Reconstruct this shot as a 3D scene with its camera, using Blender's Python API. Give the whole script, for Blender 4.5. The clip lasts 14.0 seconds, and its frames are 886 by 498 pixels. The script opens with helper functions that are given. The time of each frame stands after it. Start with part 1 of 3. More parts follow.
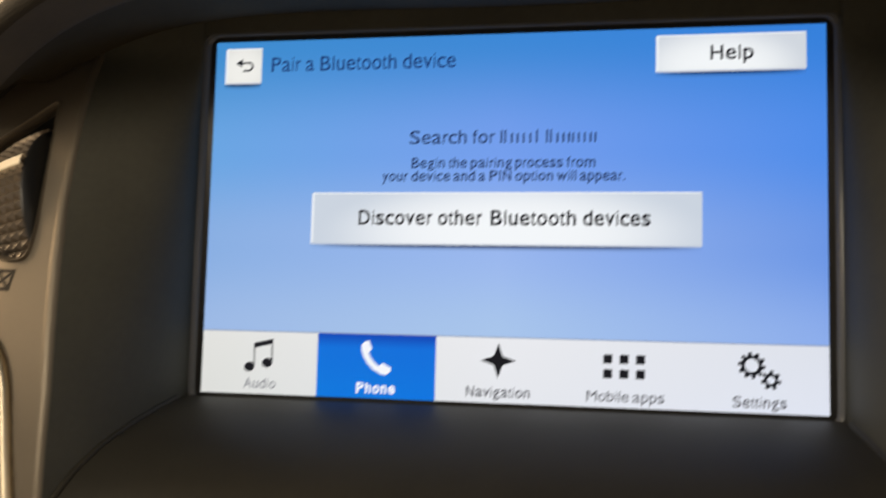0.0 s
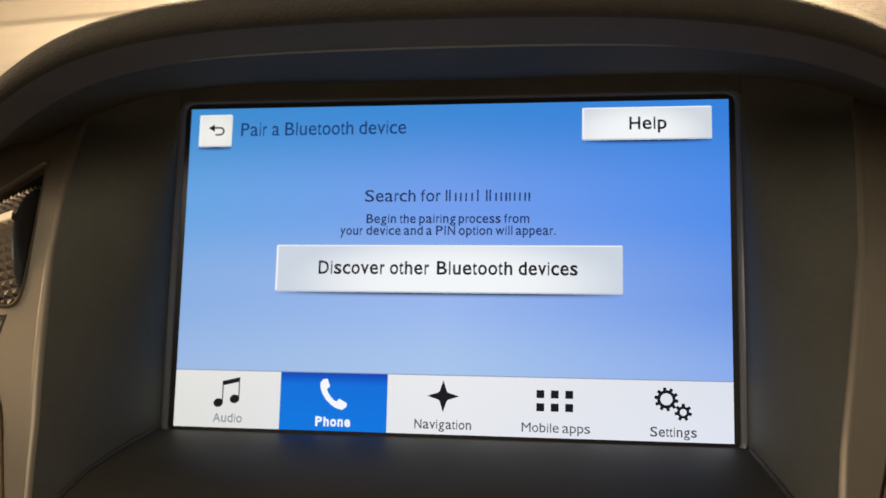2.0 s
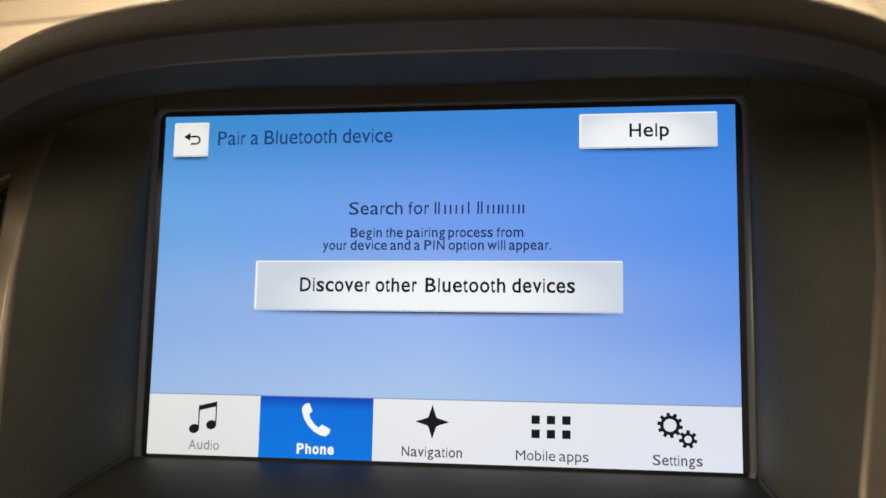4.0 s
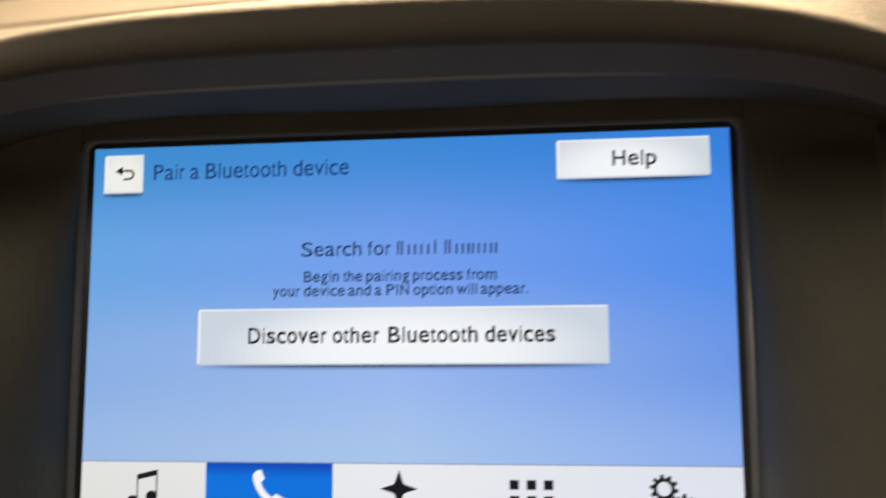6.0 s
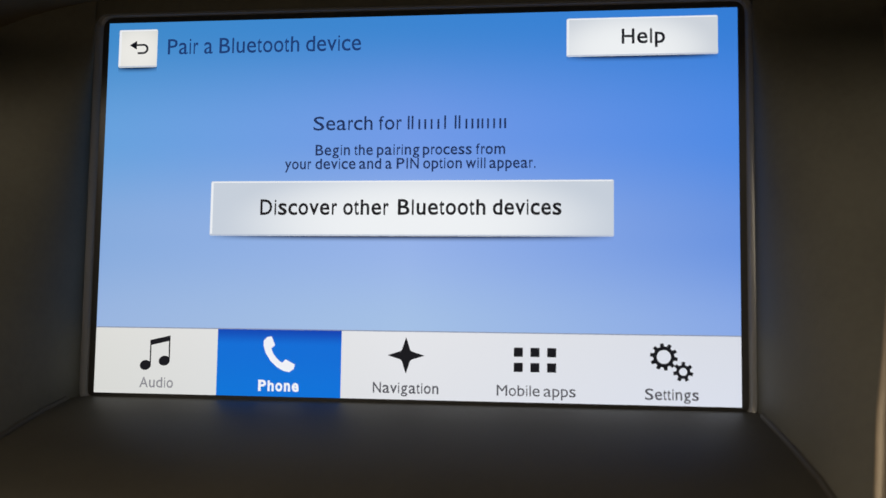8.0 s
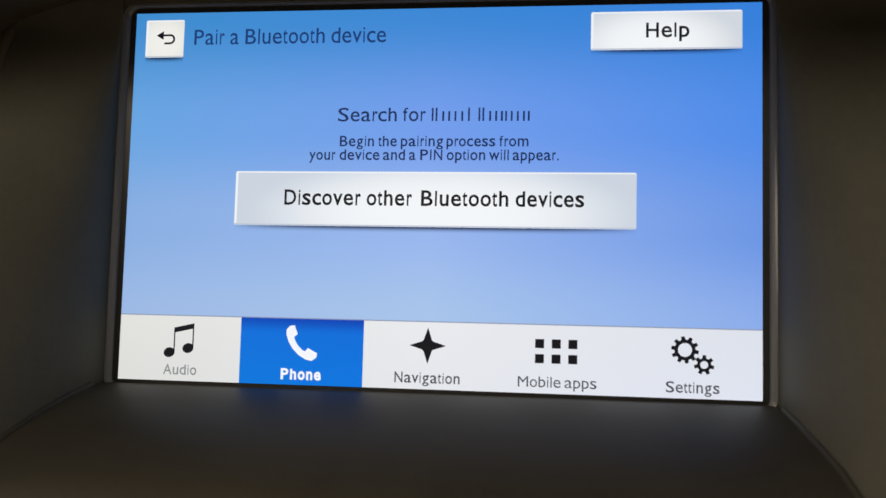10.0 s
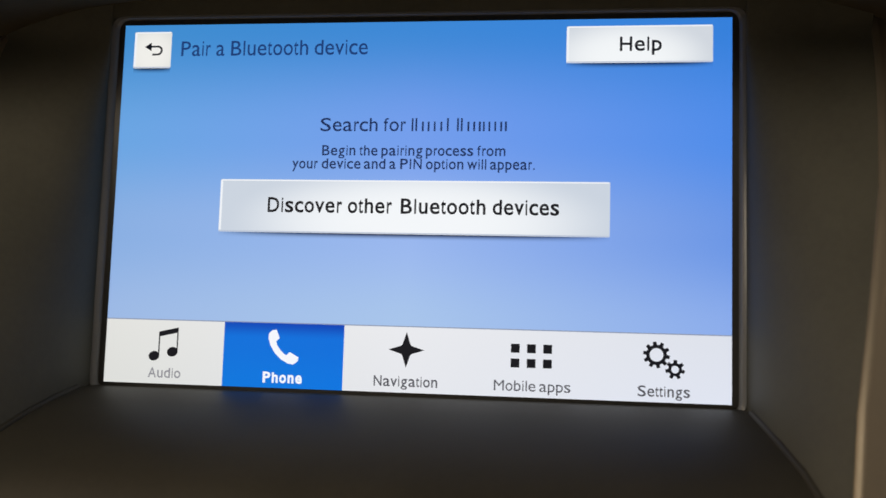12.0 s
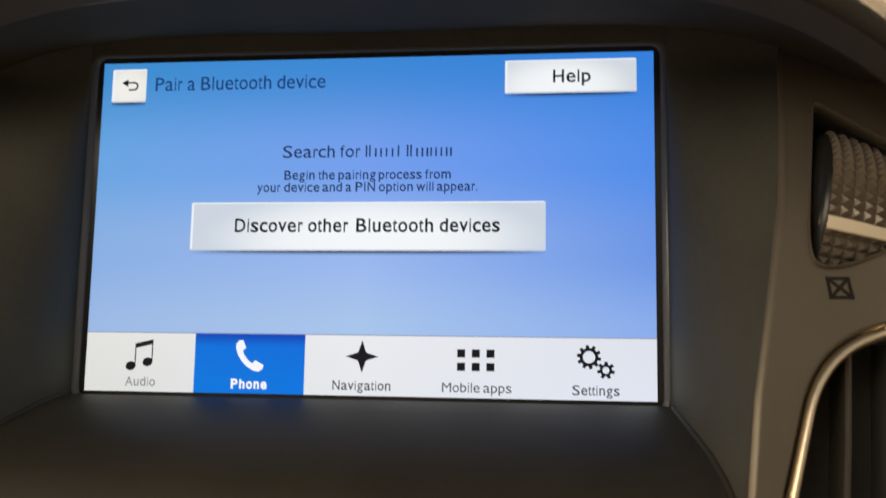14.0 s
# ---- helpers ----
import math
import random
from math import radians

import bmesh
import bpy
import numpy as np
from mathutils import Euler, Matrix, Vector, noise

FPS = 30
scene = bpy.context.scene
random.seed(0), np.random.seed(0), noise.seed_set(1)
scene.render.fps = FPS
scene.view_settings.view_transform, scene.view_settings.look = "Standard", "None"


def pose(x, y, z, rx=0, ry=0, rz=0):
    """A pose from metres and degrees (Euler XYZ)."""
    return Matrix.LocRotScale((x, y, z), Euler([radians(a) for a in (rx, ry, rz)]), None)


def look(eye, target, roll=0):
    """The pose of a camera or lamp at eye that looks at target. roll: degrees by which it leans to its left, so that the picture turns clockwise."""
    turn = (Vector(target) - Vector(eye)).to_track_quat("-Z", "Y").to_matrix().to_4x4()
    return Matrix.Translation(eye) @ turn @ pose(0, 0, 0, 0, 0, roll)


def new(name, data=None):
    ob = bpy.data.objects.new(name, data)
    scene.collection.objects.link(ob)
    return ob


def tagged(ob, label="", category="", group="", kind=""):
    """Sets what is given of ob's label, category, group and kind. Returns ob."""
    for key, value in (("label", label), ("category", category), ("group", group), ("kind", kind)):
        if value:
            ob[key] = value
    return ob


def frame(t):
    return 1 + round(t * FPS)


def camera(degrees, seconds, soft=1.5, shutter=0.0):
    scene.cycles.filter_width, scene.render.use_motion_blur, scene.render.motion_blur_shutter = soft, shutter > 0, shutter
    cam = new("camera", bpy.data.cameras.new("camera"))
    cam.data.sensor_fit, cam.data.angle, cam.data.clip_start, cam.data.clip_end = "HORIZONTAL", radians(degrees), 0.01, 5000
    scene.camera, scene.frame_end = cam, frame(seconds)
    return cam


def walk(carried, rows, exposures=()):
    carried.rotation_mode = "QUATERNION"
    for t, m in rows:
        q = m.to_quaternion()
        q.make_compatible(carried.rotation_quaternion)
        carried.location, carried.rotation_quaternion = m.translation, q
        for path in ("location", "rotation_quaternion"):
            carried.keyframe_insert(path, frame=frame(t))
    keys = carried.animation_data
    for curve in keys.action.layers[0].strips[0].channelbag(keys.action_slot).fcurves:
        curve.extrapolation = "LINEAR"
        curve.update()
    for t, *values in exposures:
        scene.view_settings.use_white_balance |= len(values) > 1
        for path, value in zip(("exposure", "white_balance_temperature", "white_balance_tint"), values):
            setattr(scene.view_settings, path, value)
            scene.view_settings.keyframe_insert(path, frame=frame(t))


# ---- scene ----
# The dashboard is drawn in the plane of its display: x to the right, y into the dash, z up the glass.
# DASH leans that frame back and lifts it to its height over the ground.
LEAN_BACK = -26.0
DASH = pose(0, 0, 0.95, LEAN_BACK)

cam = camera(50.09, 14.0, shutter=0.5)
cam.data.dof.use_dof = True
cam.data.dof.focus_distance, cam.data.dof.aperture_fstop = 0.27, 14.0
ROWS = [
    (0.0, 0.03294, -0.26216, -0.03342, 10.575, 5.086, 1.488),
    (0.1, 0.02815, -0.26398, -0.03676, 10.394, 4.946, 1.406),
    (0.2, 0.02733, -0.26827, -0.03619, 10.715, 4.583, 1.457),
    (0.3, 0.02891, -0.28138, -0.03790, 10.746, 5.651, 1.717),
    (0.4, 0.03513, -0.28570, -0.03521, 11.050, 5.021, 1.792),
    (0.5, 0.04181, -0.28803, -0.03786, 10.975, 5.884, 1.834),
    (0.6, 0.04754, -0.28959, -0.03366, 10.908, 5.637, 1.860),
    (1.0, 0.03879, -0.29317, -0.03892, 9.185, 7.125, 1.703),
    (1.5, 0.03997, -0.29142, -0.03888, 8.885, 7.496, 1.718),
    (2.0, 0.04342, -0.29265, -0.03415, 8.593, 7.584, 1.319),
    (2.5, 0.04574, -0.29189, -0.03308, 8.745, 7.521, 1.091),
    (3.0, 0.04430, -0.29183, -0.03288, 8.600, 7.743, 1.069),
    (3.2, 0.04525, -0.28999, -0.03488, 8.718, 8.183, 1.194),
    (5.3, 0.03392, -0.25153, -0.01286, 8.388, 6.121, 0.544),
    (5.5, 0.02765, -0.25189, -0.01482, 7.679, 7.141, 0.695),
    (5.8, 0.03906, -0.24482, -0.01244, 7.957, 6.858, 0.132),
    (5.9, 0.04081, -0.24612, -0.01046, 7.710, 6.853, -0.018),
    (6.0, 0.04399, -0.24760, -0.00948, 7.348, 7.146, -0.215),
    (6.1, 0.04716, -0.24908, -0.00847, 6.986, 7.439, -0.411),
    (6.2, 0.04920, -0.24879, -0.00821, 7.016, 7.232, -0.470),
    (6.4, 0.04219, -0.25248, -0.01501, 6.278, 6.008, -0.353),
    (6.5, 0.03966, -0.25083, -0.02145, 6.285, 6.526, -0.175),
    (6.6, 0.03662, -0.24823, -0.02154, 6.294, 5.567, -0.028),
    (7.0, 0.03615, -0.24069, -0.03019, 6.858, 5.362, 0.549),
    (7.5, 0.03860, -0.25144, -0.03334, 6.781, 4.898, 0.607),
    (8.0, 0.04071, -0.25077, -0.03289, 7.018, 4.714, 0.817),
    (8.2, 0.03924, -0.24877, -0.03596, 6.984, 5.026, 0.879),
    (10.3, 0.03774, -0.25415, -0.03578, 7.746, 4.604, 1.545),
    (10.5, 0.03765, -0.25618, -0.03678, 7.628, 5.554, 1.699),
    (11.0, 0.03972, -0.25646, -0.03591, 7.623, 5.631, 1.738),
    (11.5, 0.03734, -0.25459, -0.04553, 7.600, 5.538, 2.090),
    (12.0, 0.04380, -0.25809, -0.03730, 7.543, 5.434, 1.727),
    (12.5, 0.04489, -0.25716, -0.03687, 7.049, 6.099, 1.352),
    (13.0, 0.05203, -0.26997, -0.03595, 6.930, 6.396, 1.484),
    (13.5, 0.05372, -0.28266, -0.03229, 6.730, 6.820, 1.535),
    (14.0, 0.05889, -0.28076, -0.04431, 7.042, 7.308, 0.966),
]


def carried_at(x, y, z, yaw, pitch, roll):
    a, b = radians(yaw), radians(pitch)
    ahead = Vector((-math.sin(a) * math.cos(b), math.cos(a) * math.cos(b), math.sin(b)))
    return DASH @ look((x, y, z), Vector((x, y, z)) + ahead, roll)


walk(cam, [(t, carried_at(*row)) for t, *row in ROWS], [(0.0, 0.0), (6.2, 0.0), (6.9, -0.08), (8.2, -0.08), (10.3, 0.0), (14.0, 0.0)])

# ---- world and light ----
world = bpy.data.worlds.new("world")
scene.world = world
world.use_nodes = True
world.node_tree.nodes["Background"].inputs[0].default_value = (1.0, 0.90, 0.76, 1)
world.node_tree.nodes["Background"].inputs[1].default_value = 0.30


def area_lamp(name, eye, target, width, height, watts, colour, spread=180):
    data = bpy.data.lights.new(name, "AREA")
    data.shape, data.size, data.size_y, data.energy, data.color = "RECTANGLE", width, height, watts, colour
    data.spread = radians(spread)
    ob = new(name, data)
    ob.matrix_world = look(eye, target)
    return ob


WARM = (1.0, 0.70, 0.40)
area_lamp("windscreen_light", (0.0, 1.10, 1.62), (0, 0.10, 1.0), 1.5, 0.32, 156.0, WARM)
area_lamp("side_window_light", (-0.70, 0.05, 1.22), (-0.14, 0.0, 0.97), 0.40, 0.18, 1.9, WARM)
area_lamp("side_window_light", (0.70, 0.05, 1.22), (0.14, 0.0, 0.97), 0.40, 0.18, 0.35, WARM)
# Added fill from behind the camera that lifts the dark recess; no source known.
area_lamp("rear_fill_light", (0.0, -1.55, 1.24), (0, 0, 0.95), 1.0, 0.36, 0.5, (1.0, 0.92, 0.82))
# Added overhead fill for vents, shelf and recess; its source is assumed.
area_lamp("overhead_fill_light", (-0.25, -0.38, 1.42), (0.0, -0.05, 0.92), 0.5, 0.26, 1.8, (1.0, 0.84, 0.62))

# ---- materials ----


def material(name, colour, rough=0.5, metal=0.0, spec=0.5):
    m = bpy.data.materials.new(name)
    m.use_nodes = True
    b = m.node_tree.nodes["Principled BSDF"]
    b.inputs["Base Color"].default_value = (*colour, 1)
    b.inputs["Roughness"].default_value = rough
    b.inputs["Metallic"].default_value = metal
    b.inputs["Specular IOR Level"].default_value = spec
    return m


def node(m, kind, **inputs):
    n = m.node_tree.nodes.new(kind)
    for key, value in inputs.items():
        n.inputs[key.replace("_", " ")].default_value = value
    return n


def join(m, a, b):
    m.node_tree.links.new(a, b)


def textured(m, colour, spread, mottle_scale, rough, rough_spread):
    """Mottled colour and gloss at two scales."""
    b = m.node_tree.nodes["Principled BSDF"]
    co = m.node_tree.nodes.new("ShaderNodeTexCoord").outputs["Object"]
    big = node(m, "ShaderNodeTexNoise", Scale=mottle_scale, Detail=5.0, Roughness=0.6)
    fine = node(m, "ShaderNodeTexNoise", Scale=mottle_scale * 22, Detail=3.0)
    join(m, co, big.inputs["Vector"]), join(m, co, fine.inputs["Vector"])
    both = node(m, "ShaderNodeMath")
    both.operation = "MULTIPLY_ADD"
    both.inputs[1].default_value = 0.35
    join(m, fine.outputs[0], both.inputs[0]), join(m, big.outputs[0], both.inputs[2])
    ramp = node(m, "ShaderNodeMapRange")
    ramp.inputs[1].default_value, ramp.inputs[2].default_value = 0.4, 0.95
    ramp.inputs[3].default_value, ramp.inputs[4].default_value = 1 - spread, 1 + spread
    join(m, both.outputs[0], ramp.inputs[0])
    mix = node(m, "ShaderNodeVectorMath")
    mix.operation = "SCALE"
    mix.inputs[0].default_value = colour
    join(m, ramp.outputs[0], mix.inputs["Scale"])
    join(m, mix.outputs[0], b.inputs["Base Color"])
    gloss = node(m, "ShaderNodeMapRange")
    gloss.inputs[1].default_value, gloss.inputs[2].default_value = 0.3, 1.0
    gloss.inputs[3].default_value, gloss.inputs[4].default_value = rough - rough_spread, rough + rough_spread
    join(m, both.outputs[0], gloss.inputs[0])
    join(m, gloss.outputs[0], b.inputs["Roughness"])
    return co, fine


def relief(m, co, cell, height, fine_scale=0.0):
    """Moulded leather grain: raised cells of that many metres with creases between them."""
    b = m.node_tree.nodes["Principled BSDF"]
    warp = node(m, "ShaderNodeTexNoise", Scale=0.6 / cell, Detail=2.0)
    join(m, co, warp.inputs["Vector"])
    bent = node(m, "ShaderNodeVectorMath")
    bent.operation = "MULTIPLY_ADD"
    bent.inputs[1].default_value = (cell * 0.9,) * 3
    join(m, warp.outputs["Color"], bent.inputs[0]), join(m, co, bent.inputs[2])
    cells = node(m, "ShaderNodeTexVoronoi", Scale=1 / cell)
    cells.feature = "DISTANCE_TO_EDGE"
    join(m, bent.outputs[0], cells.inputs["Vector"])
    step = node(m, "ShaderNodeMapRange")
    step.interpolation_type = "SMOOTHSTEP"
    step.inputs[2].default_value = 0.22
    join(m, cells.outputs["Distance"], step.inputs[0])
    lump = node(m, "ShaderNodeTexNoise", Scale=0.35 / cell, Detail=4.0)
    join(m, co, lump.inputs["Vector"])
    total = node(m, "ShaderNodeMath")
    total.operation = "MULTIPLY_ADD"
    total.inputs[1].default_value = 1.2
    join(m, lump.outputs[0], total.inputs[0]), join(m, step.outputs[0], total.inputs[2])
    bump = node(m, "ShaderNodeBump", Strength=1.0, Distance=height)
    join(m, total.outputs[0], bump.inputs["Height"])
    join(m, bump.outputs[0], b.inputs["Normal"])


def plain_relief(m, co, scale, height):
    b = m.node_tree.nodes["Principled BSDF"]
    n = node(m, "ShaderNodeTexNoise", Scale=scale, Detail=2.0)
    join(m, co, n.inputs["Vector"])
    bump = node(m, "ShaderNodeBump", Strength=1.0, Distance=height)
    join(m, n.outputs[0], bump.inputs["Height"])
    join(m, bump.outputs[0], b.inputs["Normal"])


GRAIN = material("soft_touch_grain", (0.05, 0.046, 0.04), 0.6, 0.0, 0.12)
co, _ = textured(GRAIN, (0.0385, 0.0348, 0.0292), 0.16, 30, 0.58, 0.08)
relief(GRAIN, co, 0.0011, 0.00008)
DARK = material("charcoal_plastic", (0.03, 0.03, 0.028), 0.55, 0.0, 0.15)
co, _ = textured(DARK, (0.056, 0.055, 0.044), 0.2, 25, 0.56, 0.08)
plain_relief(DARK, co, 2500, 0.00004)
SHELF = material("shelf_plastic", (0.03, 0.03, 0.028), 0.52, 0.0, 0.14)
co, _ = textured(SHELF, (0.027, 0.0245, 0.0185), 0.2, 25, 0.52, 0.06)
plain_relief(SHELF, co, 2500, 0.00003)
SILVER = material("satin_silver_paint", (0.5, 0.47, 0.43), 0.37, 0.5)
co, _ = textured(SILVER, (0.165, 0.140, 0.106), 0.06, 40, 0.37, 0.05)
plain_relief(SILVER, co, 5000, 0.000008)
BLACK = material("black_plastic", (0.02, 0.02, 0.02), 0.75, 0.0, 0.04)
co, _ = textured(BLACK, (0.062, 0.059, 0.053), 0.2, 30, 0.85, 0.05)
GLOSS = material("gloss_black", (0.016, 0.016, 0.016), 0.28)
# Pale tone stands in for the screen's glint on the hood's lip.
LIP = material("lip_highlight", (0.15, 0.155, 0.16), 0.38, 0.0, 0.4)
RIM = material("display_frame_plastic", (0.10, 0.104, 0.112), 0.26)
LINING = material("lining_plastic", (0.03, 0.025, 0.018), 0.8, 0.0, 0.04)
co, _ = textured(LINING, (0.066, 0.058, 0.042), 0.2, 30, 0.85, 0.05)
# Underside of the same pad; its own tone stands in for its shade.
UNDERSIDE = material("hood_underside_shade_tone", (0.014, 0.010, 0.006), 0.7, 0.0, 0.06)
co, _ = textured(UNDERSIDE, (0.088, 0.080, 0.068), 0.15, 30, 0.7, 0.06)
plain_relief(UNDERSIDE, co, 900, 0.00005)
CHROME = material("satin_chrome", (0.90, 0.79, 0.60), 0.33, 1.0)
KNURL = material("knurled_rubber", (0.17, 0.138, 0.105), 0.25, 0.2)
VANE = material("vane_plastic", (0.10, 0.092, 0.08), 0.36)
# White stripe; the warm light on it is put into its colour.
WHITE = material("warm_lit_mark", (0.9, 0.80, 0.62), 0.4)
GREY_MARK = material("dark_grey_mark", (0.017, 0.014, 0.011), 0.6, 0.0, 0.2)
CLOTH = material("cabin_lining", (0.35, 0.33, 0.3), 0.9)
co, _ = textured(CLOTH, (0.30, 0.285, 0.26), 0.1, 12, 0.9, 0.05)


def srgb(r, g, b):
    return tuple((c / 255 / 12.92) if c / 255 <= 0.04045 else ((c / 255 + 0.055) / 1.055) ** 2.4 for c in (r, g, b))


def lit(name, colour, strength=1.0):
    m = material(name, (0.004, 0.004, 0.004), 0.5, 0.0, 0.12)
    b = m.node_tree.nodes["Principled BSDF"]
    b.inputs["Emission Color"].default_value = (*colour, 1)
    b.inputs["Emission Strength"].default_value = strength
    return m


def mapped(m, source, lo, hi, to_lo=0.0, to_hi=1.0):
    r = node(m, "ShaderNodeMapRange")
    for i, value in enumerate((lo, hi, to_lo, to_hi)):
        r.inputs[i + 1].default_value = value
    join(m, source, r.inputs[0])
    return r.outputs[0]


def arith(m, operation, a, b):
    n = node(m, "ShaderNodeMath")
    n.operation = operation
    for i, value in enumerate((a, b)):
        if isinstance(value, float):
            n.inputs[i].default_value = value
        else:
            join(m, value, n.inputs[i])
    return n.outputs[0]


def across(m):
    """The two directions in the plane of the display."""
    sep = m.node_tree.nodes.new("ShaderNodeSeparateXYZ")
    join(m, m.node_tree.nodes.new("ShaderNodeTexCoord").outputs["Object"], sep.inputs[0])
    return sep.outputs["X"], sep.outputs["Z"]


def blend(m, factor, a, b):
    mix = m.node_tree.nodes.new("ShaderNodeMix")
    mix.data_type = "RGBA"
    join(m, factor, mix.inputs[0])
    for i, value in ((6, a), (7, b)):
        if isinstance(value, tuple):
            mix.inputs[i].default_value = (*srgb(*value), 1)
        else:
            join(m, value, mix.inputs[i])
    return mix.outputs[2]


def lit_gradient(name, columns, x0, x1, z0, z1):
    """A lit picture of evenly spaced columns, each with stops of colour from its bottom to its top."""
    m = lit(name, (1, 1, 1))
    x, z = across(m)
    up = mapped(m, z, z0, z1)
    ramps = []
    for stops in columns:
        ramp = m.node_tree.nodes.new("ShaderNodeValToRGB")
        ramp.color_ramp.interpolation = "EASE" if len(stops) > 2 else "LINEAR"
        e = ramp.color_ramp.elements
        while len(e) < len(stops):
            e.new(0.5)
        for el, (at, colour) in zip(e, stops):
            el.position, el.color = at, (*srgb(*colour), 1)
        join(m, up, ramp.inputs[0])
        ramps.append(ramp.outputs[0])
    out, step = ramps[0], (x1 - x0) / (len(columns) - 1)
    for k, ramp in enumerate(ramps[1:]):
        out = blend(m, mapped(m, x, x0 + k * step, x0 + (k + 1) * step), out, ramp)
    join(m, out, m.node_tree.nodes["Principled BSDF"].inputs["Emission Color"])
    return m


def lit_glow(name, edge, middle, cx, cz, rx, rz):
    """A lit key with a soft brighter patch inside it."""
    m = lit(name, (1, 1, 1))
    x, z = across(m)
    dx = mapped(m, x, cx - rx, cx + rx, -1.0, 1.0)
    dz = mapped(m, z, cz - rz, cz + rz, -1.0, 1.0)
    far = arith(m, "ADD", arith(m, "MULTIPLY", dx, dx), arith(m, "MULTIPLY", dz, dz))
    fade = node(m, "ShaderNodeMapRange")
    fade.interpolation_type = "SMOOTHSTEP"
    fade.inputs[3].default_value, fade.inputs[4].default_value = 1.0, 0.0
    join(m, far, fade.inputs[0])
    join(m, blend(m, fade.outputs[0], edge, middle), m.node_tree.nodes["Principled BSDF"].inputs["Emission Color"])
    return m


def lit_drop_shade(name, colour, x0, x1, z_low, z_high):
    """The drawn soft shade under a key: dense along its upper edge, gone at its ends and below."""
    m = lit(name, srgb(*colour))
    x, z = across(m)
    t = mapped(m, x, x0, x1, -1.0, 1.0)
    ends = arith(m, "SUBTRACT", 1.0, arith(m, "POWER", arith(m, "ABSOLUTE", t, 0.0), 3.0))
    down = arith(m, "POWER", mapped(m, z, z_low, z_high), 2.2)
    join(m, arith(m, "MULTIPLY", ends, down), m.node_tree.nodes["Principled BSDF"].inputs["Alpha"])
    return m


# ---- mesh helpers ----


def thing(name, label, category, group="", kind="", m=DASH):
    ob = new(name)
    ob.matrix_world = m
    return tagged(ob, label, category, group, kind)


def part(name, bm, mat, parent, label="", smooth=False):
    me = bpy.data.meshes.new(name)
    bm.normal_update()
    bm.to_mesh(me)
    bm.free()
    me.materials.append(mat)
    if smooth:
        me.shade_smooth()
        me.set_sharp_from_angle(angle=radians(40))
    ob = new(name, me)
    ob.parent = parent
    return tagged(ob, label)


def loft(rows, closed=False):
    """A sheet through rows of points."""
    bm = bmesh.new()
    grid = [[bm.verts.new(p) for p in row] for row in rows]
    for a, b in zip(grid, grid[1:]):
        n = len(a)
        for i in range(n if closed else n - 1):
            bm.faces.new((a[i], a[(i + 1) % n], b[(i + 1) % n], b[i]))
    return bm


def box(x0, x1, y0, y1, z0, z1, bevel=0.0):
    bm = bmesh.new()
    bmesh.ops.create_cube(bm, size=1)
    for v in bm.verts:
        v.co = ((x0 + x1) / 2 + v.co.x * (x1 - x0), (y0 + y1) / 2 + v.co.y * (y1 - y0), (z0 + z1) / 2 + v.co.z * (z1 - z0))
    if bevel:
        bmesh.ops.bevel(bm, geom=bm.edges[:], offset=bevel, segments=2, affect="EDGES")
    return bm


def tube(path, r, sides=10, closed=False):
    pts = [Vector(p) for p in path]
    radii = r if isinstance(r, list) else [r] * len(pts)
    rows, up = [], None
    for i, p in enumerate(pts):
        a = pts[i - 1] if (i or closed) else p
        b = pts[(i + 1) % len(pts)] if (i + 1 < len(pts) or closed) else p
        d = (b - a).normalized()
        side = d.cross(Vector((0, 1, 0)))
        side = (side if side.length > 1e-4 else d.cross(Vector((1, 0, 0)))).normalized()
        other = d.cross(side)
        rows.append([p + radii[i] * (math.cos(t) * side + math.sin(t) * other) for t in (2 * math.pi * k / sides for k in range(sides))])
    if closed:
        rows.append(rows[0])
    bm = loft(rows, closed=True)
    if closed:
        bmesh.ops.remove_doubles(bm, verts=bm.verts, dist=1e-6)
    else:
        bm.verts.ensure_lookup_table()
        bm.faces.new(bm.verts[:sides][::-1])
        bm.faces.new(bm.verts[-sides:])
    bmesh.ops.recalc_face_normals(bm, faces=bm.faces)
    return bm


def rounded(corners, r, steps=5):
    """A closed polygon in two dimensions with its corners rounded."""
    out, n = [], len(corners)
    radii = r if isinstance(r, (list, tuple)) else [r] * n
    for i, c in enumerate(corners):
        c, a, b = Vector(c), Vector(corners[i - 1]), Vector(corners[(i + 1) % n])
        p = c + (a - c).normalized() * min(radii[i], (a - c).length * 0.45)
        q = c + (b - c).normalized() * min(radii[i], (b - c).length * 0.45)
        for k in range(steps + 1):
            t = k / steps
            out.append((1 - t) ** 2 * p + 2 * t * (1 - t) * c + t * t * q)
    return out


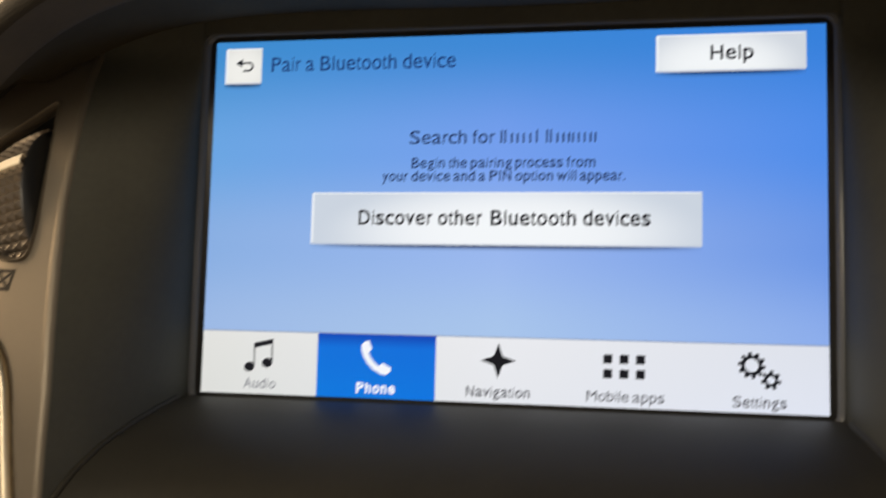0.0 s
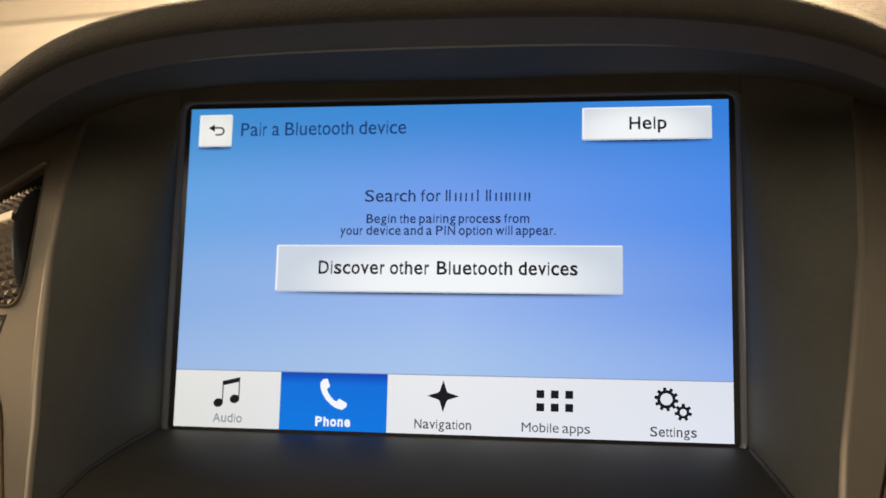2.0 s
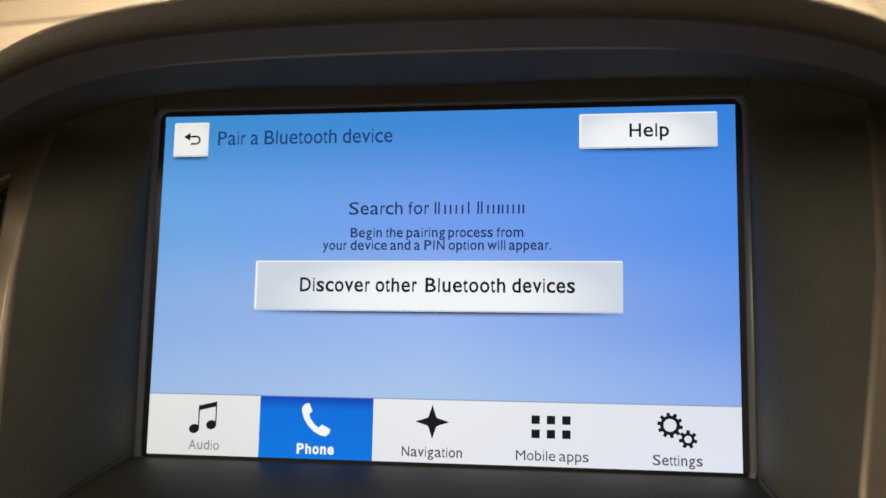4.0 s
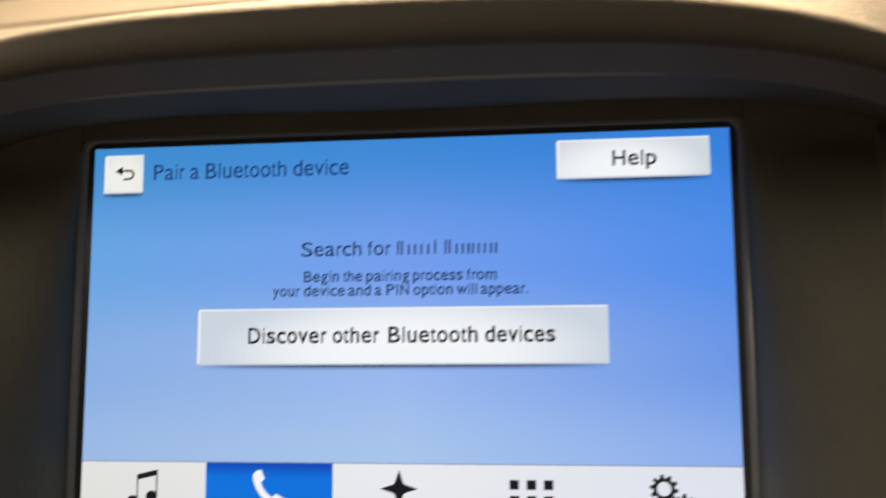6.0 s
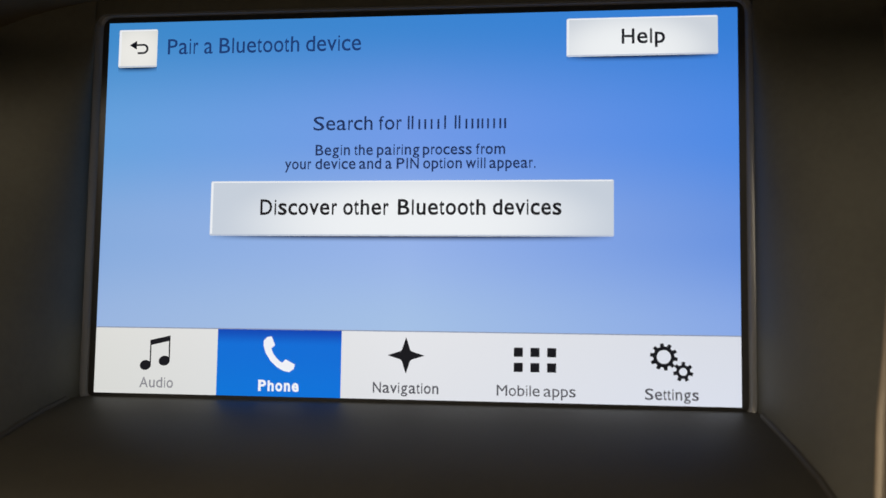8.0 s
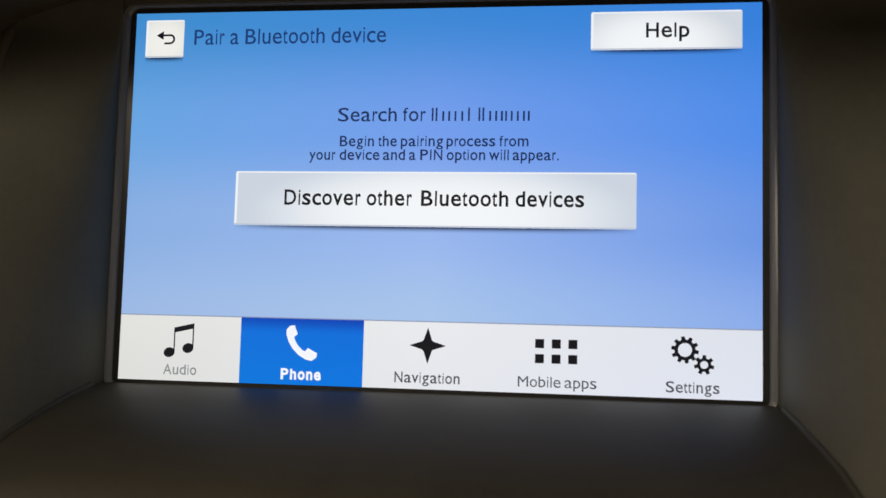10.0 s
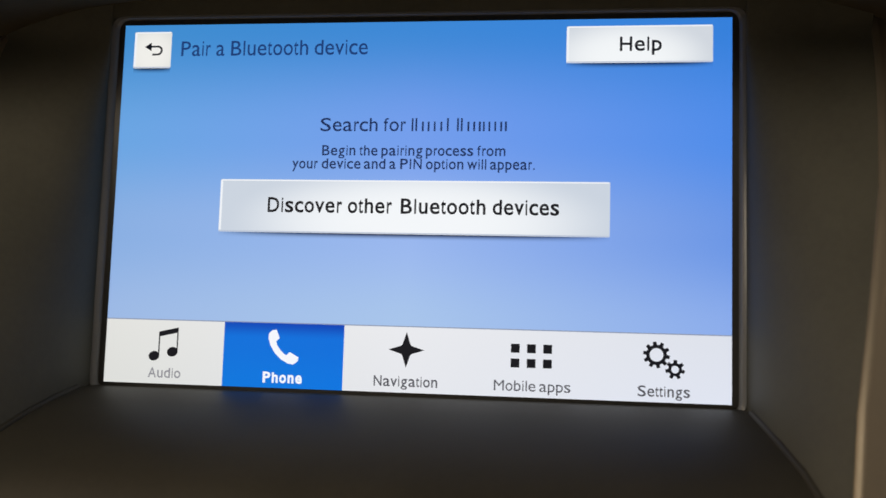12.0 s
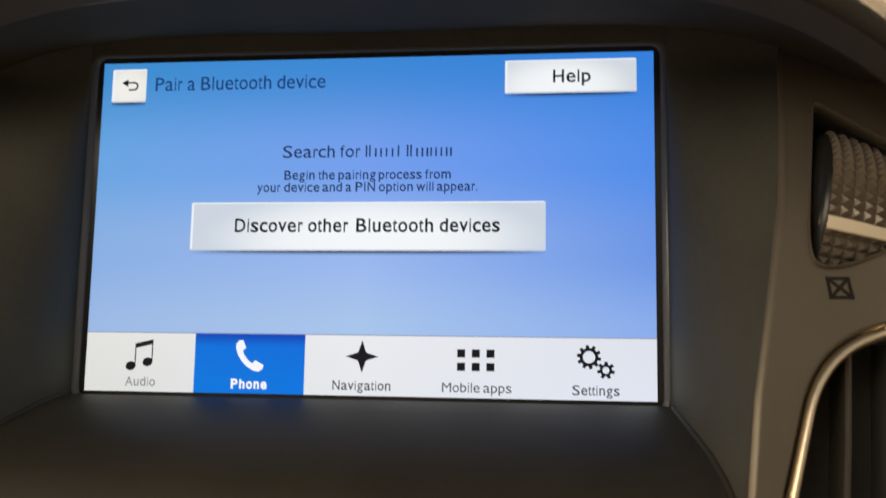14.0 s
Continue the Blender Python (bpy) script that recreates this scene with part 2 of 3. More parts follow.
def slab(outline, y, depth, holes=(), lift=None):
    """A plate cut from an outline in x and z, its face at y (or on the surface lift), going back by depth."""
    bm = bmesh.new()
    edges = []
    for loop in (outline, *holes):
        vs = [bm.verts.new((p[0], 0, p[1])) for p in loop]
        edges += [bm.edges.new((vs[i], vs[(i + 1) % len(vs)])) for i in range(len(vs))]
    bmesh.ops.triangle_fill(bm, edges=edges, use_beauty=True, normal=(0, -1, 0))
    bmesh.ops.recalc_face_normals(bm, faces=bm.faces)
    bm.normal_update()
    if bm.faces and sum(f.normal.y for f in bm.faces) > 0:
        bmesh.ops.reverse_faces(bm, faces=bm.faces)
    if lift:
        for _ in range(3):
            long = [e for e in bm.edges if e.calc_length() > 0.004]
            bmesh.ops.subdivide_edges(bm, edges=long, cuts=1)
            bmesh.ops.triangulate(bm, faces=bm.faces)
    made = bmesh.ops.extrude_face_region(bm, geom=bm.faces[:])
    back = {v for v in made["geom"] if isinstance(v, bmesh.types.BMVert)}
    for v in bm.verts:
        v.co.y = (lift(v.co.x, v.co.z) if lift else y) + (0 if v in back else depth)
    bmesh.ops.recalc_face_normals(bm, faces=bm.faces)
    return bm


# ---- the display ----
U = 0.1740 / 800
HALF_W, HALF_H = 0.0870, 0.0522


def ux(x):
    return -HALF_W + x * U


def uz(y):
    return HALF_H - y * U


def rect(x0, y0, x1, y1, r=0.0):
    c = [(ux(x0), uz(y1)), (ux(x1), uz(y1)), (ux(x1), uz(y0)), (ux(x0), uz(y0))]
    return rounded(c, r * U, 3) if r else [Vector(p) for p in c]


SKY_L = [(0.0, (156, 185, 229)), (0.3, (136, 174, 226)), (0.62, (104, 164, 226)), (1.0, (64, 141, 207))]
SKY_M = [(0.0, (167, 196, 235)), (0.3, (152, 182, 238)), (0.62, (114, 157, 236)), (1.0, (61, 136, 214))]
SKY_R = [(0.0, (139, 172, 235)), (0.3, (107, 150, 229)), (0.62, (79, 140, 233)), (1.0, (53, 128, 219))]
PICTURE = lit_gradient("lit_blue", [SKY_L, SKY_M, SKY_R], -HALF_W, HALF_W, uz(397), HALF_H)
LIT_BAR = lit_gradient("lit_bar_white", [[(0, (221, 222, 218)), (1, (226, 226, 222))], [(0, (229, 231, 236)), (1, (233, 234, 238))], [(0, (223, 228, 241)), (1, (221, 225, 235))]], -HALF_W, HALF_W, -HALF_H, uz(397))
LIT_BLUE = lit_gradient("lit_tile_blue", [[(0, (0, 118, 220)), (0.75, (0, 112, 218)), (1, (0, 74, 186))], [(0, (0, 116, 222)), (0.75, (0, 110, 218)), (1, (0, 66, 182))]], ux(161), ux(320), -HALF_H, uz(397))
LIT_BUTTON = lit_glow("lit_button", (202, 211, 223), (243, 246, 249), ux(410), uz(264), 260 * U, 78 * U)
LIT_HELP = lit_glow("lit_help", (209, 215, 223), (243, 246, 248), ux(672), uz(52), 110 * U, 56 * U)
LIT_CREAM = lit_glow("lit_cream", (218, 219, 215), (240, 239, 234), ux(40), uz(40), 46 * U, 44 * U)
LIT_EDGE = lit("lit_button_edge", srgb(186, 196, 214))
LIT_GLINT = lit("lit_button_glint", srgb(240, 243, 248))
LIT_INK = lit("lit_ink", srgb(16, 18, 26))
LIT_HEAD = lit("lit_heading", srgb(30, 62, 118))
LIT_NAVY = lit("lit_navy", srgb(24, 46, 92))
LIT_GREY = lit("lit_grey", srgb(78, 78, 86))
LIT_PALE = lit("lit_pale_grey", srgb(140, 140, 146))
LIT_PURE = lit("lit_pure_white", srgb(244, 246, 252))
LIT_LINE = lit("lit_line", srgb(140, 150, 175))

display = thing("infotainment_display", "lit blue touchscreen with white buttons, set deep in the dashboard", "car display")
part("screen_backing", slab(rect(-0.5, -0.5, 800.5, 480.5), 0.0004, 0.006), GLOSS, display)
part("black_border", slab(rounded([(-0.0896, -0.0532), (0.0896, -0.0532), (0.0896, 0.0540), (-0.0896, 0.0540)], 0.003), 0.0005, 0.006), GLOSS, display, "gloss black border of the glass")
part("background_picture", slab(rect(0, 0, 800, 397), 0.0003, 0.0002), PICTURE, display, "blue lit background, paler towards the bottom")

# widths of a plain grotesque's letters, in thousandths of its body: advance, and how far the ink runs from and to
WIDTHS = "a 556 36 530 b 556 58 517 c 500 30 477 d 556 35 499 e 556 40 516 f 278 14 262 g 556 40 499 h 556 65 491 i 222 67 155 l 222 67 155 m 833 65 769 n 556 65 491 o 556 35 521 p 556 58 517 r 333 77 332 s 500 32 464 t 278 14 257 u 556 68 489 v 500 8 492 w 722 14 709 y 500 11 489 A 667 14 654 B 667 74 627 D 722 81 674 H 722 77 646 I 278 91 188 M 833 73 761 N 722 76 646 P 667 86 622 S 667 49 620 . 278 87 191"
WIDTH = {c: (float(a), float(b), float(d)) for c, a, b, d in zip(*[iter(WIDTHS.split())] * 4)}
X_HEIGHT, CAP_HEIGHT = 0.449, 0.682
LETTERS = {}


def letter(c, bold):
    """The built-in font's outline of a letter, set to the width and the height of the grotesque."""
    if (c, bold) not in LETTERS:
        cu = bpy.data.curves.new("lettering", "FONT")
        cu.body, cu.size, cu.offset, cu.resolution_u = c, 1.0, bold, 3
        ob = bpy.data.objects.new("lettering", cu)
        scene.collection.objects.link(ob)
        bpy.context.view_layer.update()
        me = bpy.data.meshes.new_from_object(ob.evaluated_get(bpy.context.evaluated_depsgraph_get()))
        bpy.data.objects.remove(ob)
        bpy.data.curves.remove(cu)
        pts = [v.co.copy() for v in me.vertices]
        faces = [tuple(f.vertices) for f in me.polygons]
        bpy.data.meshes.remove(me)
        lo, hi, top = min(p.x for p in pts), max(p.x for p in pts), max(p.y for p in pts)
        _, ink0, ink1 = WIDTH[c]
        tall = 0.93 if c == "t" else 1.0
        for p in pts:
            p.x = (ink0 + (ink1 - ink0) * (p.x - lo) / (hi - lo)) / 718
            if c.isupper() or c == ".":
                p.y /= CAP_HEIGHT
            elif top > 0.5 and p.y > X_HEIGHT + 0.02:
                p.y = 0.735 + (tall - 0.735) * (p.y - X_HEIGHT) / (top - X_HEIGHT)
            elif p.y > 0:
                p.y *= 0.735 / X_HEIGHT
            else:
                p.y *= 1.28
        LETTERS[c, bold] = pts, faces
    return LETTERS[c, bold]


def letters(name, body, x0, x1, base, cap, mat, parent, layer, bold=0.0):
    """One word, its ink from x0 to x1 along the baseline, with that height of its capitals."""
    verts, faces, at = [], [], 0.0
    for c in body:
        pts, polys = letter(c, bold)
        faces += [tuple(i + len(verts) for i in f) for f in polys]
        verts += [(p.x + at, p.y) for p in pts]
        at += WIDTH[c][0] / 718
    lo, hi = min(v[0] for v in verts), max(v[0] for v in verts)
    sx = (x1 - x0) * U / (hi - lo)
    me = bpy.data.meshes.new(name)
    me.from_pydata([(ux(x0) + (x - lo) * sx, layer, uz(base) + y * cap * U) for x, y in verts], [], faces)
    me.materials.append(mat)
    ob = new(name, me)
    ob.parent = parent
    return ob


def line(name, text, base, cap, mat, parent, bold=0.0):
    """Words, each followed by where it begins and ends along the line."""
    bits = text.split()
    for word, x0, x1 in zip(bits[::3], bits[1::3], bits[2::3]):
        letters(name, word, float(x0), float(x1), base, cap, mat, parent, L2, bold)


def glyph(name, outline, mat, parent, layer, holes=()):
    pts = [(ux(p[0]), uz(p[1])) for p in outline]
    hs = [[(ux(p[0]), uz(p[1])) for p in h] for h in holes]
    return part(name, slab(pts, layer, 0.00005, hs), mat, parent)


def disc(cx, cy, rx, ry, tilt=0, n=20):
    t0 = radians(tilt)
    return [(cx + rx * math.cos(a) * math.cos(t0) - ry * math.sin(a) * math.sin(t0), cy + rx * math.cos(a) * math.sin(t0) + ry * math.sin(a) * math.cos(t0)) for a in (2 * math.pi * k / n for k in range(n))]


L1, L2 = 0.00015, 0.00005
# heading
line("heading_text", "Pair 81.5 122.5 a 130.5 142 Bluetooth 151 256.7 device 265.5 337", 43.4, 20, LIT_HEAD, display, 0.004)
line("search_text", "Search 277.9 353.9 for 362 391", 145.7, 17.3, LIT_NAVY, display, 0.004)
# the maker's and the model's names stand as plain bars
for x, w, h in ((398.6, 2.2, 17), (403.5, 2.2, 17), (412, 2.4, 12.5), (419.5, 2.4, 12.5), (427.5, 2.2, 12.5), (436, 2.4, 12.5), (444.5, 2.2, 17), (457.6, 2.2, 17), (462.5, 2.2, 17), (471, 2.4, 12.5), (478.5, 2.4, 12.5), (485.5, 2.6, 12.5), (491, 2.2, 12.5), (498, 2.2, 12.5), (505.5, 2.2, 12.5), (513, 2.4, 12.5), (519, 2.4, 12.5)):
    part("name_bar", slab(rect(x, 145.6 - h, x + w, 145.6), L2, 0.00005), LIT_NAVY, display)
line("hint_text", "Begin 281.5 325.7 the 331.2 355 pairing 360.2 413.9 process 418.3 479.4 from 484.5 520.5", 177.6, 13.2, LIT_NAVY, display, 0.010)
line("hint_text", "your 242.2 276.4 device 281.7 333.3 and 337.7 365.9 a 371.1 379.5 PIN 385.4 413.3 option 418.8 467.2 will 471.9 496.4 appear. 501.2 557.9", 195.1, 13.2, LIT_NAVY, display, 0.010)


def button(name, x0, y0, x1, y1, mat, label):
    shade = lit_drop_shade("lit_shade_under_" + name, (16, 26, 60), ux(x0 - 4), ux(x1 + 4), uz(y1 + 8.5), uz(y1 - 0.5))
    part("drop_shade", slab(rect(x0, y1 - 2, x1, y1 + 9), 0.00024, 0.00003), shade, display)
    b = part(name, slab(rect(x0, y0, x1, y1, 2), L1, 0.00008), mat, display, label)
    part("lower_edge", slab(rect(x0 + 1, y1 - 1.8, x1 - 1, y1 - 0.4), 0.0001, 0.00004), LIT_EDGE, b)
    part("upper_edge", slab(rect(x0 + 1.5, y0 + 0.4, x1 - 1.5, y0 + 2.0), 0.0001, 0.00004), LIT_GLINT, b)
    part("side_edge", slab(rect(x0 + 0.4, y0 + 2, x0 + 3.2, y1 - 2.5), 0.0001, 0.00004), LIT_GLINT, b)
    return b


back = button("back_button", 14.5, 9.6, 66.8, 59.6, LIT_CREAM, "white square key with a back arrow")
glyph("arrow_head", [(29.5, 30.3), (39, 24.5), (39, 36)], LIT_INK, back, L2)
hook = [(38, 28.8), (48, 28.8)] + [(48 + 7 * math.sin(a), 35.3 - 6.8 * math.cos(a)) for a in (math.pi * k / 10 for k in range(11))] + [(40.5, 42.2)]
hook_in = [(40.5, 39.6)] + [(48 + 4.3 * math.sin(a), 35.4 - 4.2 * math.cos(a)) for a in (math.pi * (10 - k) / 10 for k in range(11))] + [(38, 31.3)]
glyph("arrow_hook", hook + hook_in, LIT_INK, back, L2)
help_key = button("help_button", 595, 9.2, 776.6, 57.2, LIT_HELP, "white key for help")
letters("help_text", "Help", 662, 714, 42, 18, LIT_INK, help_key, L2, 0.012)
discover = button("discover_button", 146.2, 210, 652.4, 279.5, LIT_BUTTON, "wide white key across the middle")
line("discover_text", "Discover 211.8 311 other 318.7 376.5 Bluetooth 388 497 devices 506 589.7", 252.8, 19, LIT_INK, discover, 0.014)

# bottom bar with its five tiles
bar = part("menu_bar", slab(rect(0, 397, 800, 480), 0.0003, 0.0002), LIT_BAR, display, "white strip of five menu tiles")
part("bar_line", slab(rect(0, 396.3, 800, 397.6), 0.0002, 0.00005), LIT_LINE, bar)
part("phone_tile", slab(rect(161.6, 397, 320.4, 480), 0.0002, 0.00005), LIT_BLUE, bar, "blue tile of the chosen menu")
letters("audio_text", "Audio", 61, 105.3, 472, 12.6, LIT_PALE, bar, L2, 0.008)
letters("phone_text", "Phone", 215.9, 267.7, 473, 12.8, LIT_PURE, bar, L2, 0.034)
letters("navigation_text", "Navigation", 361, 442, 472.2, 12.8, LIT_GREY, bar, L2, 0.008)
line("apps_text", "Mobile 513 564.5 apps 569.2 607.4", 472.5, 12.8, LIT_GREY, bar, 0.0)
letters("settings_text", "Settings", 688.4, 750.7, 473.2, 12.8, LIT_GREY, bar, L2, 0.008)
# music note
glyph("note_head", disc(67.8, 444.2, 7.4, 6.2, -15), LIT_INK, bar, L2)
glyph("note_head", disc(92.6, 438.3, 7.4, 6.2, -15), LIT_INK, bar, L2)
glyph("note_stem", [(73.4, 412.6), (99.8, 406.6), (99.8, 439), (98.2, 439), (98.2, 413.5), (75, 418.8), (75, 444.5), (73.4, 444.5)], LIT_INK, bar, 0.00003)
# handset
handset = [(221.5, 411), (226, 406.4), (231.6, 405.6), (236, 416.5), (231.5, 420.5), (233.5, 426), (237.5, 431.5), (242.5, 436.2), (246, 438), (250, 433.8), (262, 440), (260.8, 445.5), (255, 449.6), (247.5, 448.2), (238.5, 443.2), (230.5, 435.6), (224.5, 426.4), (221.5, 417.5)]
glyph("handset_icon", handset, LIT_PURE, bar, L2)
# compass star
star = []
for k in range(4):
    a = math.pi / 2 * k
    star += [(401.4 + 23 * math.sin(a), 426.3 - 22.4 * math.cos(a)), (401.4 + 8.6 * math.sin(a + math.pi / 5), 426.3 - 8.6 * math.cos(a + math.pi / 5)), (401.4 + 8.6 * math.sin(a + math.pi * 0.3), 426.3 - 8.6 * math.cos(a + math.pi * 0.3))]
glyph("star_icon", star, LIT_INK, bar, L2)
for j in range(2):
    for i in range(3):
        x, y = 533.2 + 20 * i, 414.5 + 18.2 * j
        glyph("app_square", [(x, y + 11), (x + 10.8, y + 11), (x + 10.8, y), (x, y)], LIT_INK, bar, L2)


def gear(cx, cy, r_out, r_in, r_hole, teeth, turn):
    pts = []
    for k in range(teeth):
        a = 2 * math.pi * k / teeth + turn
        w = math.pi / teeth
        for da, r in ((-w * 0.62, r_in), (-w * 0.4, r_out), (w * 0.4, r_out), (w * 0.62, r_in)):
            pts.append((cx + r * math.cos(a + da), cy + r * math.sin(a + da)))
    glyph("gear_icon", pts, LIT_INK, bar, L2, [disc(cx, cy, r_hole, r_hole, 0, 24)])


gear(710.6, 422.7, 16.2, 12.4, 8.2, 10, 0.16)
gear(732.9, 439.8, 11.8, 8.2, 4.6, 7, 0.25)

# ---- the dashboard ----
dash = thing("dashboard", "padded charcoal dashboard with a deep hooded recess for the display", "dashboard")


def panel_y(x, z):
    """The face of the panels that hold the air vents, which lean away upwards and curve away outwards."""
    a = abs(x)
    t = (z + 0.055) / 0.02
    low = -0.055 + 0.3 * (z + 0.055) + 0.014 * (math.log1p(math.exp(t)) if t < 30 else t)
    return -0.0295 + 0.42 * low + 0.15 * (a - 0.115) + 6 * max(0.0, a - 0.125) ** 2 + 6 * max(0.0, z - 0.02) ** 2


def edge_x(z):
    """The inner edge of those panels."""
    return 0.1154 + (0.14 if z > 0 else 0.22 if z > -0.05 else 0.0) * z if z > -0.05 else 0.1044 + 0.14 * (z + 0.05)


def edge_r(z):
    """How round that edge is: broad below, tighter under the hood."""
    return 0.0027 * (1.0 - 0.35 * min(1.0, max(0.0, (z + 0.02) / 0.05)))


def hood_foot(x):
    """The lip at which the lining under the hood ends, and how large the nose is there."""
    a = min(abs(x - 0.003), 0.141)
    end = min(1.0, max(0.0, (abs(x) - (0.168 if x > 0 else 0.141)) / 0.03))
    end *= end * (3 - 2 * end)
    return -0.060 + 1.5 * a * a + 0.012 * end, 0.0496 + 0.374 * a * a - 61 * a ** 4 - 0.9 * max(0.0, a - 0.09) ** 2, (1.0 - 0.18 * (a / 0.134) ** 2) * (1 - 0.8 * end)


UNDER = [(0.0, 0.0), (-1.2, -0.3), (-2.6, -0.1), (-8.0, 0.4), (-13.5, 0.8), (-16.4, 1.2)]
NOSE = [(-16.4, 1.2), (-17.8, 1.7), (-18.9, 2.7), (-19.6, 4.3), (-19.8, 6.2), (-19.5, 8.0), (-18.7, 9.6), (-17.4, 10.9), (-15.6, 12.0), (-12.5, 13.5), (-8.0, 15.4), (-2.0, 17.6), (6.0, 20.0), (16.0, 22.0), (30.0, 23.2), (55.0, 19.0), (82.0, 13.0)]

def swept(offsets, fullness=0.0):
    rows = []
    for x in xs:
        y0, z0, k = hood_foot(x)
        swell = min(1.0, max(0.0, (x - 0.045) / 0.07))
        swell *= swell * (3 - 2 * swell) * fullness
        rows.append([(x, y0 + k * dy / 1000, z0 + (k * dz + swell * max(0.0, min(dy, 30) + 16)) / 1000) for dy, dz in offsets])
    return rows


xs = [-0.198 + 0.396 * k / 132 for k in range(133)]
pad = part("hood_pad", loft(swept(NOSE, 0.5)), GRAIN, dash, "grained soft-touch padding of the hood", smooth=True)
pad.modifiers.new("rounding", "SUBSURF").render_levels = 1
part("hood_underside", loft(swept(UNDER)), UNDERSIDE, dash, "smooth underside of the hood's nose, its shade put in as a tone of its own", smooth=True)
# Runs along the middle only, as far as the painted glint reaches.
lip = []
for x in (-0.07 + 0.14 * k / 40 for k in range(41)):
    y0, z0, k = hood_foot(x)
    lip.append((x, y0 - 0.0012, z0 - 0.0001 + 0.0005 * (x / 0.07) ** 4))
part("hood_lip_highlight", tube(lip, 0.0006, 8), LIP, dash, "thin pale edge under the hood, drawn in for its highlight", smooth=True)
lining_rows = []
for x in xs:
    y0, z0, k = hood_foot(x)
    lining_rows.append([(x, 0.012, z0 + 0.0125), (x, -0.02, z0 + 0.0065), (x, y0 + 0.004, z0 + 0.0016), (x, y0, z0)])
part("hood_lining", loft(lining_rows), LINING, dash, "matt black lining under the hood", smooth=True)

# rear wall of the recess around the display, and the glossy frame that stands round the glass
frame_out = [Vector(p) for p in ((-0.118, -0.075), (0.118, -0.075), (0.118, 0.0560), (0.115, 0.0575), (0.085, 0.062), (-0.085, 0.062), (-0.115, 0.0575), (-0.118, 0.0560))]
frame_in = rounded([(-0.0908, -0.0542), (0.0908, -0.0542), (0.0908, 0.0547), (-0.0908, 0.0547)], 0.0032, 6)
part("recess_back", slab(frame_out, -0.0008, 0.003, [frame_in]), DARK, dash)
frame_rings = []
for half, top, y in ((0.0885, 0.0537, 0.0018), (0.0887, 0.0538, 0.0008), (0.0890, 0.0540, 0.0000), (0.0894, 0.0542, -0.0007), (0.0899, 0.0544, -0.0011), (0.0904, 0.0546, -0.0013), (0.0907, 0.0547, -0.0012), (0.0908, 0.0548, 0.004)):
    ring = rounded([(-half, -0.0545), (half, -0.0545), (half, top), (-half, top)], 0.0034, 6)
    frame_rings.append([(p.x, max(y, -0.0004) if p.y > 0.0515 else y, p.y) for p in ring])
part("display_frame", loft(frame_rings[::-1], True), RIM, dash, "narrow glossy dark frame around the display", smooth=True)

zs = [-0.11 + 0.172 * k / 46 for k in range(47)]
for s in (-1, 1):
    rows = []
    for z in zs:
        ex, ey = edge_x(z), min(panel_y(edge_x(z), z) + 0.4 * edge_r(z), -0.003)
        rows.append([(s * (0.0905 + (ex - 0.0905) * t ** 2.4), -0.0013 + (ey + 0.0013) * t, z) for t in (k / 14 for k in range(15))])
    part("recess_side", loft(rows if s > 0 else rows[::-1]), DARK, dash, "dark flared side of the recess", smooth=True)

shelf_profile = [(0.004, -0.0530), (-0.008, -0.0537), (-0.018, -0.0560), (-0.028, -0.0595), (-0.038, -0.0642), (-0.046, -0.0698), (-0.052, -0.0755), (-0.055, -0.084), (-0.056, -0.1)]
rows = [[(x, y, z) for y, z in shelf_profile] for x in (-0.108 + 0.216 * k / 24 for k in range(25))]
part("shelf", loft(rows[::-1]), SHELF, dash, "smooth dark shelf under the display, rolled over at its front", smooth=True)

for s in (-1, 1):
    seam = []
    for y, z in shelf_profile[1:-1]:
        ex, ey = edge_x(z), panel_y(edge_x(z), z) + 0.4 * edge_r(z)
        t = max(0.0, (y + 0.0013) / (ey + 0.0013))
        seam.append((s * (0.0905 + (ex - 0.0905) * t ** 2.4), y, z))
    part("shelf_seam", tube(seam, 0.0010, 12), SHELF, dash, smooth=True)

# broad top of the dash behind the hood, in the level frame of the car, and the body under it
LEVEL = DASH.inverted()
top_rows = []
for k in range(49):
    x = -0.70 + 1.40 * k / 48
    far = 0.74 - 0.75 * x * x
    near = 0.03 + 0.035 * min(1.0, max(0.0, (abs(x) - 0.12) / 0.05))
    top_rows.append([LEVEL @ Vector((x, near + (far - near) * t, 0.995 + 0.008 * math.sin(math.pi * t) - 0.02 * (1 - t) ** 16 - 0.03 * x * x)) for t in ((j / 16) ** 1.6 for j in range(17))])
part("dash_top", loft(top_rows[::-1]), GRAIN, dash, "broad grained top of the dash", smooth=True)
cowl_rows = []
for k in range(49):
    x = -0.70 + 1.40 * k / 48
    far = 0.74 - 0.75 * x * x
    cowl_rows.append([LEVEL @ Vector((x, far + d, 0.995 - 0.03 * x * x + h)) for d, h in ((0.0, 0.0), (0.003, 0.003), (0.02, 0.005), (0.2, 0.02))])
part("windscreen_cowl", loft(cowl_rows[::-1]), GRAIN, dash, "plain strip along the foot of the windscreen", smooth=True)
body = box(-0.70, 0.70, 0.13, 0.69, 0.31, 0.96)
bmesh.ops.transform(body, matrix=LEVEL, verts=body.verts)
part("dash_body", body, DARK, dash)

# plain fascia that closes the dash below and beside the vents
def fascia(name, x0, x1, profile, label):
    rows = [[LEVEL @ Vector((x0 + (x1 - x0) * k / 12, y, z)) for y, z in profile] for k in range(13)]
    part(name, loft(rows[::-1]), DARK, dash, label, smooth=True)


